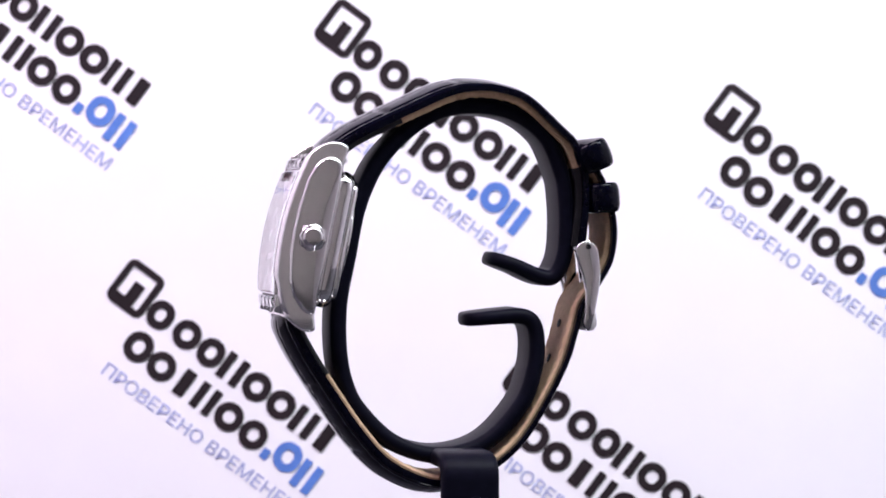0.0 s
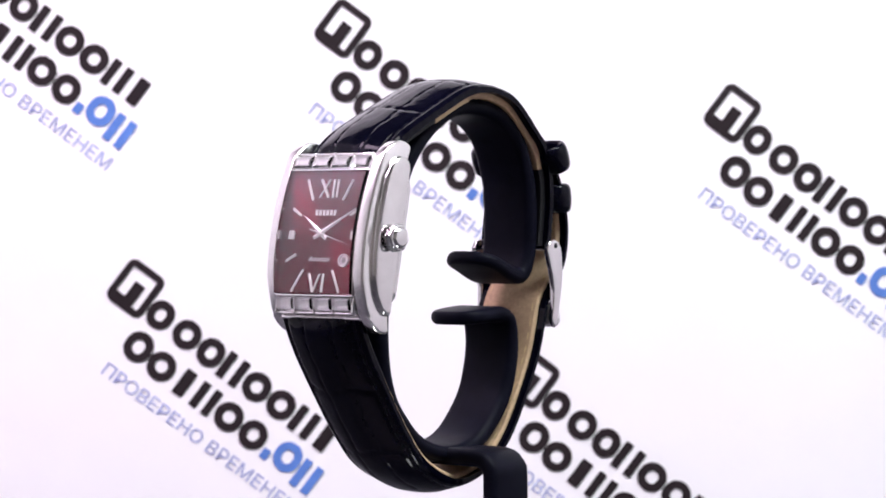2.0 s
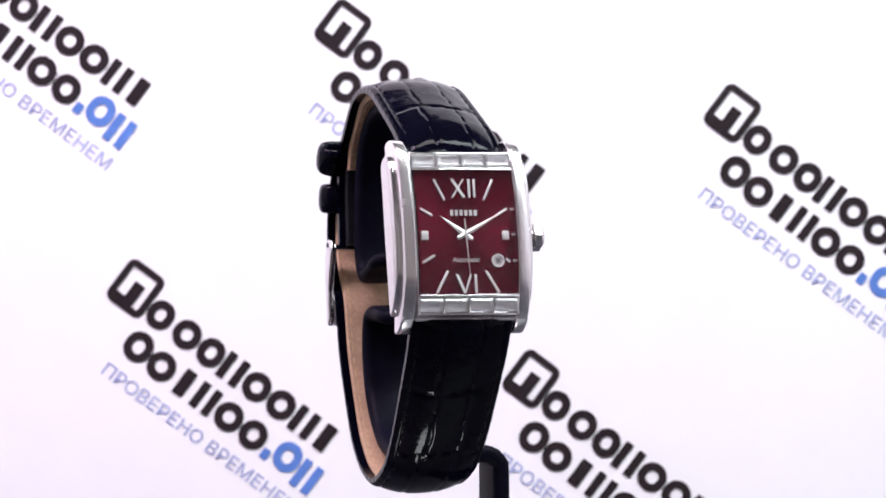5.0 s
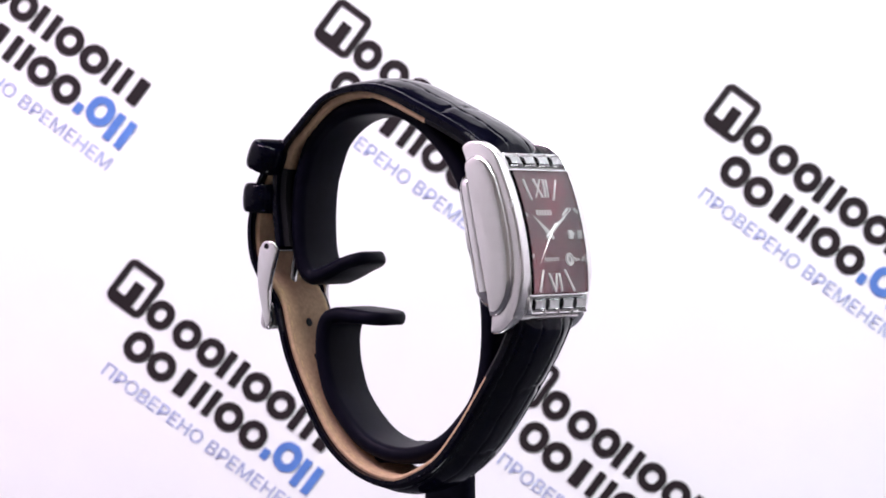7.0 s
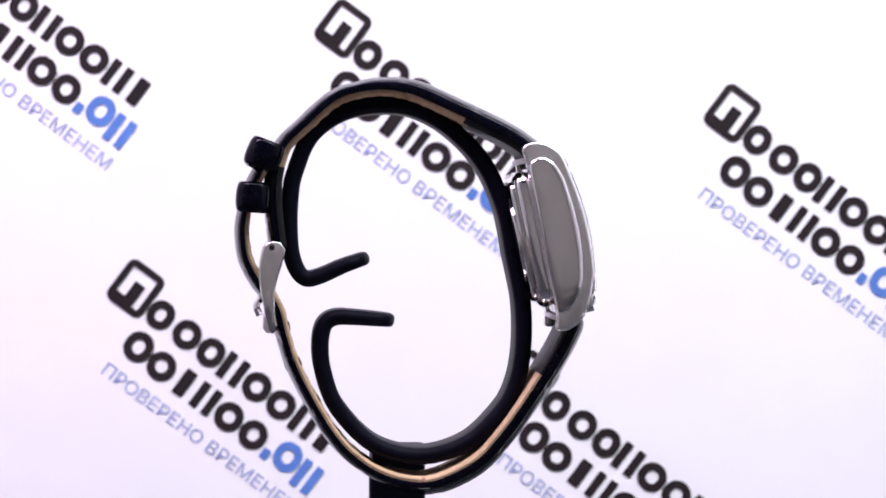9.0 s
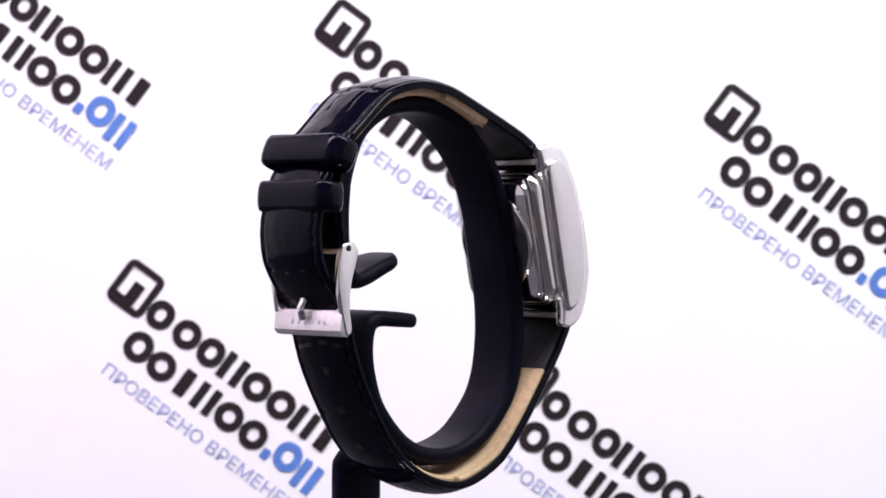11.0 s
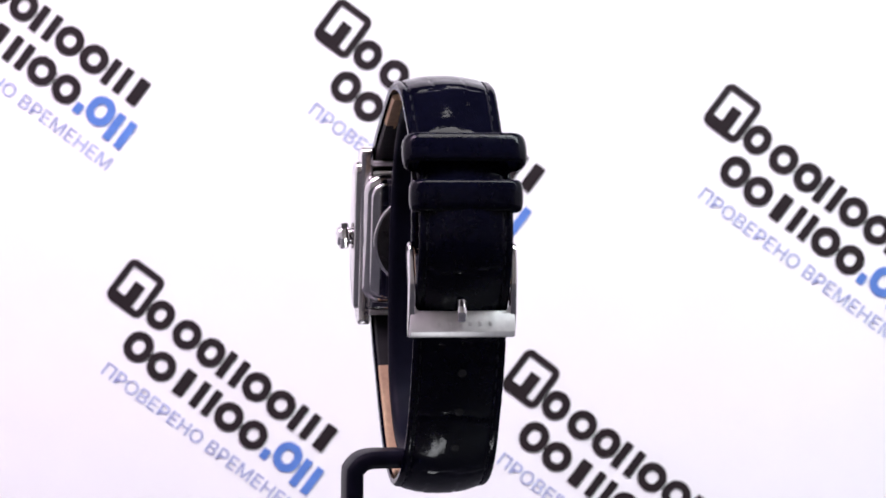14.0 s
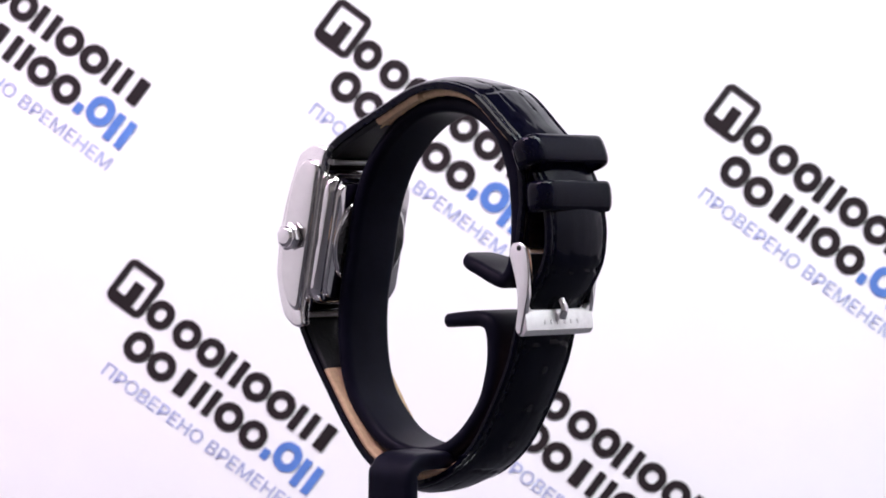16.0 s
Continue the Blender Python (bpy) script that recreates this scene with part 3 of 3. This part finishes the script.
def strap_parts():
    # the buckle piece comes down over the top of the loop, the hole piece comes up from below
    upper = part("strap_upper", sweep(SHORT, strap_section(True, -0.65, -2.0, 0.75), 1, skew=SKEW_UPPER), LEATHER, watch, "black embossed glossy leather strap piece")
    part("lining", sweep(SHORT, lining_section(True, -2.0, -3.0), 1, 0.7, (0.205, 0.81), SKEW_UPPER), TAN, upper, "tan leather lining")
    part("lining_end", sweep(SHORT, lining_section(True, -2.0, -2.9), 1, 0.7, (0.0, 0.215), SKEW_UPPER), LEATHER_EDGE, upper, "black lining end")
    part("lining_end", sweep(SHORT, lining_section(True, -1.9, -3.03, 0.3), 1, 0.7, (0.795, 1.0), SKEW_UPPER), LEATHER_EDGE, upper, "black lining end")
    part("stitching", stitches(SHORT, 1, True, -0.84, 6, 48, 1.35), THREAD, upper)
    part("lining_stitching", stitches(SHORT, 1, True, -2.95, 15, 48, 2.4), TAN_THREAD, upper)
    lower = part("strap_lower", sweep(LONG, strap_section(False, -0.6, -1.7, 0.75), -1), LEATHER, watch, "black embossed glossy leather strap piece with holes")
    part("lining", sweep(LONG, lining_section(False, -1.7, -2.45), -1, 0.7, (0.105, 0.99)), TAN, lower, "tan leather lining")
    part("lining_end", sweep(LONG, lining_section(False, -1.7, -2.5), -1, 0.7, (0.0, 0.113)), LEATHER_EDGE, lower, "black lining end")
    part("stitching", stitches(LONG, -1, False, -0.80, 8, 108, 1.3), THREAD, lower)
    part("lining_stitching", stitches(LONG, -1, False, -2.39, 15, 100, 2.4), TAN_THREAD, lower)
    path, total = curve_points(LONG, 0.2)
    # Dark plugs through the strap: the holes' shade is put into their colour.
    for z in (-13.7, -20.2, -26.7, -33.0):
        i = min(range(len(path)), key=lambda k: abs(path[k][1].y - z) + (100 if path[k][1].x < 5 else 0))
        p, q = path[i][1], path[i + 2][1]
        d = (q - p).normalized()
        n = Vector((d.y, -d.x))
        bm = bmesh.new()
        add_cylinder(bm, (X0 - 0.2, p.x - n.x * 1.25, p.y - n.y * 1.25), (0, n.x, n.y), 0.75, 0.75, 2.90, 20, 0.05)
        part("strap_hole_plug", bm, DARK, lower, "dark plug standing in for a punched buckle hole")


def keeper(name, centre, lean, half_w, depth, height, label):
    """A leather loop round both layers of the strap."""
    bm = bmesh.new()
    rows = []
    prof = []
    for q in range(16):
        a = 2 * math.pi * q / 16
        cs, sn = math.cos(a), math.sin(a)
        prof.append((-0.5 * math.copysign(abs(cs) ** 0.75, cs), 0.8 * math.copysign(abs(sn) ** 0.9, sn)))
    base = ring_outline(half_w * 2, depth, depth * 0.44, 10)
    nrm = []
    k = len(base)
    for i in range(k):
        a, b = Vector(base[i - 1]), Vector(base[(i + 1) % k])
        d = (b - a).normalized()
        nrm.append(Vector((d.y, -d.x)))
    m = Matrix.Translation((X0, centre[0], centre[1])) @ Matrix.Rotation(radians(lean), 4, "X")
    for hz, off in prof:
        rows.append([bm.verts.new(m @ Vector((p[0] + nrm[i].x * off, p[1] + nrm[i].y * off, hz * height))) for i, p in enumerate(base)])
    for j in range(len(prof)):
        p, q = rows[j], rows[(j + 1) % len(prof)]
        for i in range(k):
            bm.faces.new((p[i], p[(i + 1) % k], q[(i + 1) % k], q[i]))
    return part(name, bm, LEATHER, watch, label)


XB = X0 + 0.25      # middle of the buckle


def buckle_parts():
    buckle_bar = bmesh.new()
    outline = [(26.7, -10.2), (27.4, -9.8), (28.0, -9.9), (28.3, -10.4), (28.6, -13.2), (28.0, -14.0), (27.1, -14.2), (26.5, -13.6)]
    add_prism(buckle_bar, outline, XB - 8.75, XB + 8.75, side_place, 0.25, 2)
    bar = part("buckle_bar", buckle_bar, BRUSHED, watch, "polished steel buckle bar with worn engraving")
    for s in (-1, 1):
        outline = [(28.0, 1.0), (27.0, 1.5), (25.5, 1.2), (24.7, 0.0), (24.9, -1.2), (26.0, -4.6), (26.6, -7.4), (26.5, -10.3), (26.1, -12.7), (26.3, -13.6),
                   (26.9, -14.2), (27.5, -13.8), (28.2, -10.8), (28.9, -7.4), (29.2, -4.6), (29.0, -1.7), (28.6, 0.2)]
        bm = bmesh.new()
        add_prism(bm, outline, XB + s * 7.85, XB + s * 8.95, side_place, 0.3, 3)
        arm = part("buckle_arm", bm, STEEL, watch, "curved polished steel buckle arm")
        # Dark disc: the pivot hole's shade is put into the colour.
        bm = bmesh.new()
        add_cylinder(bm, (XB + s * 8.95, 27.0, 0.4), (1, 0, 0), 0.5, 0.45, 0.16, 16)
        part("pivot_hole_disc", bm, DARK, arm)
    for s in (-1, 1):
        corner = [(0.0, 0.0), (1.5, 0.0), (0.95, 0.12), (0.45, 0.42), (0.14, 0.9), (0.0, 1.5)]
        bm = bmesh.new()
        add_prism(bm, [(XB + s * (7.95 - a), -10.1 + b) for a, b in corner], 27.2, 28.3, lambda a, b, h: (a, h, b), 0.0)
        part("corner_web", bm, BRUSHED, bar)
    bm = bmesh.new()
    add_cylinder(bm, (XB, 27.3, 0.0), (1, 0, 0), 0.6, 0.6, 15.8, 16)
    part("buckle_pivot", bm, STEEL, watch)
    bm = sweep(((27.4, -0.4), (27.9, -3.5), (28.3, -6.6), (29.0, -8.5), (29.6, -9.8), (29.1, -11.4)),
               lambda s, t: [(XB + 0.8 * math.cos(a), 0.62 * math.sin(a)) for a in np.linspace(0, 2 * math.pi, 13)[:-1]], 1, 0.4)
    part("buckle_tongue", bm, STEEL, watch, "steel buckle tongue")
    for i, x in enumerate((-4.6, -2.9, -1.2, 0.5, 2.2, 3.9)):
        bm = bmesh.new()
        add_box(bm, (XB + x, 28.5, -11.9), (0.6, 0.08, 0.8), 0.03)
        part("engraved_mark", bm, BRUSHED, bar)


case_parts()
bezel_parts()
dial_parts()
hour_hand = hand("hour_hand", 5.3, 1.5, 0.48, 305.5, -1.85, "silver dauphine hour hand")
minute_hand = hand("minute_hand", 8.7, 1.6, 0.45, 61.0, -1.6, "silver dauphine minute hand")
second_hand = hand("second_hand", 7.5, 2.4, 0.13, 57.6, -1.38, "thin silver second hand")
crystal_and_crown()
strap_parts()
keeper("strap_keeper", (28.3, 16.1), 22, 9.5, 4.7, 5.1, "glossy black leather keeper loop")
keeper("strap_keeper", (30.2, 8.9), 4, 8.6, 4.3, 5.2, "glossy black leather keeper loop")
buckle_parts()

# ---------------------------------------------------------------- the stand
stand = new("watch_stand")
stand.empty_display_size = 0.01
tagged(stand, "black soft plastic cuff stand holding the wristwatch", "display stand")
CUFF = ((10.2, -1.3), (14.6, -2.8), (18.5, -4.5), (21.0, -5.0), (22.6, -3.6), (23.7, -0.4), (24.0, 4.5), (23.8, 8.9), (23.1, 13.0), (20.3, 19.4),
        (14.9, 23.5), (8.2, 24.8), (1.9, 24.0), (-4.0, 20.6), (-9.4, 14.8), (-12.8, 7.3), (-14.5, -0.9), (-16.1, -9.4), (-16.1, -17.7), (-14.7, -24.0),
        (-12.0, -28.4), (-6.9, -33.1), (-0.3, -35.4), (6.1, -34.9), (11.3, -32.2), (16.2, -26.5), (18.2, -21.0), (18.7, -16.6), (18.1, -13.1), (16.2, -11.7),
        (12.7, -11.7), (5.8, -12.3))


def cuff_section(s, total):
    """A flat strip with rounded edges, and tongue ends that are rounded off."""
    e = min(s, total - s)
    w = 5.7 if e > 5 else max(0.5, 5.7 * max(0.0, 1 - ((5 - e) / 5.0) ** 2.4) ** (1 / 2.4))
    t = 1.45 if e > 14 else 1.15 + 0.3 * e / 14
    if e < 1.1:
        t *= 0.25 + 0.75 * math.sqrt(max(0.0, 1 - (1 - e / 1.1) ** 2))
    r = min(t, w * 0.9)
    pts = []
    for cx, a0 in ((w - r, -90), (-w + r, 90)):
        for k in range(9):
            a = radians(a0 + 22.5 * k)
            pts.append((X0 + 0.3 + cx + r * math.cos(a), t * math.sin(a)))
    return pts


part("cuff", sweep(CUFF, cuff_section, 1, 0.16, (0.0, 1.0), (1.3, 0.0)), RUBBER, stand, "matt black open plastic cuff")


def stem_path():
    """The foot strip: out sideways from the cuff, round a bend, and down to the table."""
    pts = [(X0, -35.8), (8.0, -35.8), (10.6, -35.85), (12.4, -36.4), (13.4, -37.7), (13.7, -40.0), (13.7, -60.0), (13.7, -HEIGHT * 1000 + 0.0)]

    def section(s, total):
        w, t, r = 5.0, 1.5, 1.2
        out = []
        for cy, cz, a0 in ((w - r, t - r, 0), (-w + r, t - r, 90), (-w + r, -t + r, 180), (w - r, -t + r, 270)):
            for k in range(5):
                a = radians(a0 + 22.5 * k)
                out.append((cy + r * math.cos(a), cz + r * math.sin(a)))
        return out

    bm = sweep(pts, section, 1, 1.0, (0.0, 1.0), (0.0, 0.0))
    for v in bm.verts:
        v.co = (v.co.y, 4.6 + v.co.x, v.co.z)
    return bm


part("stem", stem_path(), RUBBER, stand, "bent flat black plastic stem")


# ---------------------------------------------------------------- movement
SIDE = 0.00042      # the watch sits half a millimetre to one side on its stand
AXIS = 0.0003       # the turntable's axis beside the middle of the poster
SWAY = {13.0: 0.6, 14.0: -1.1, 15.0: -0.3}    # small unevenness of the turntable, in degrees


def turn(t):
    return -78.5 + 19.15 * t + SWAY.get(t, 0.0)


def motions():
    times = [float(t) for t in range(0, 17)]
    walk(stand, [(t, pose(AXIS, 0, HEIGHT, 0, 0, turn(t))) for t in times])
    walk(watch, [(t, pose(AXIS + SIDE * math.cos(radians(turn(t))), SIDE * math.sin(radians(turn(t))), HEIGHT, 0, 0, turn(t))) for t in times])
    walk(second_hand, [(t, hand_pose(153.6 + 24.0 * (t - 4.0), -1.38)) for t in times])
    walk(minute_hand, [(t, hand_pose(61.0 + 0.4 * (t - 4.0), -1.6)) for t in times])


motions()
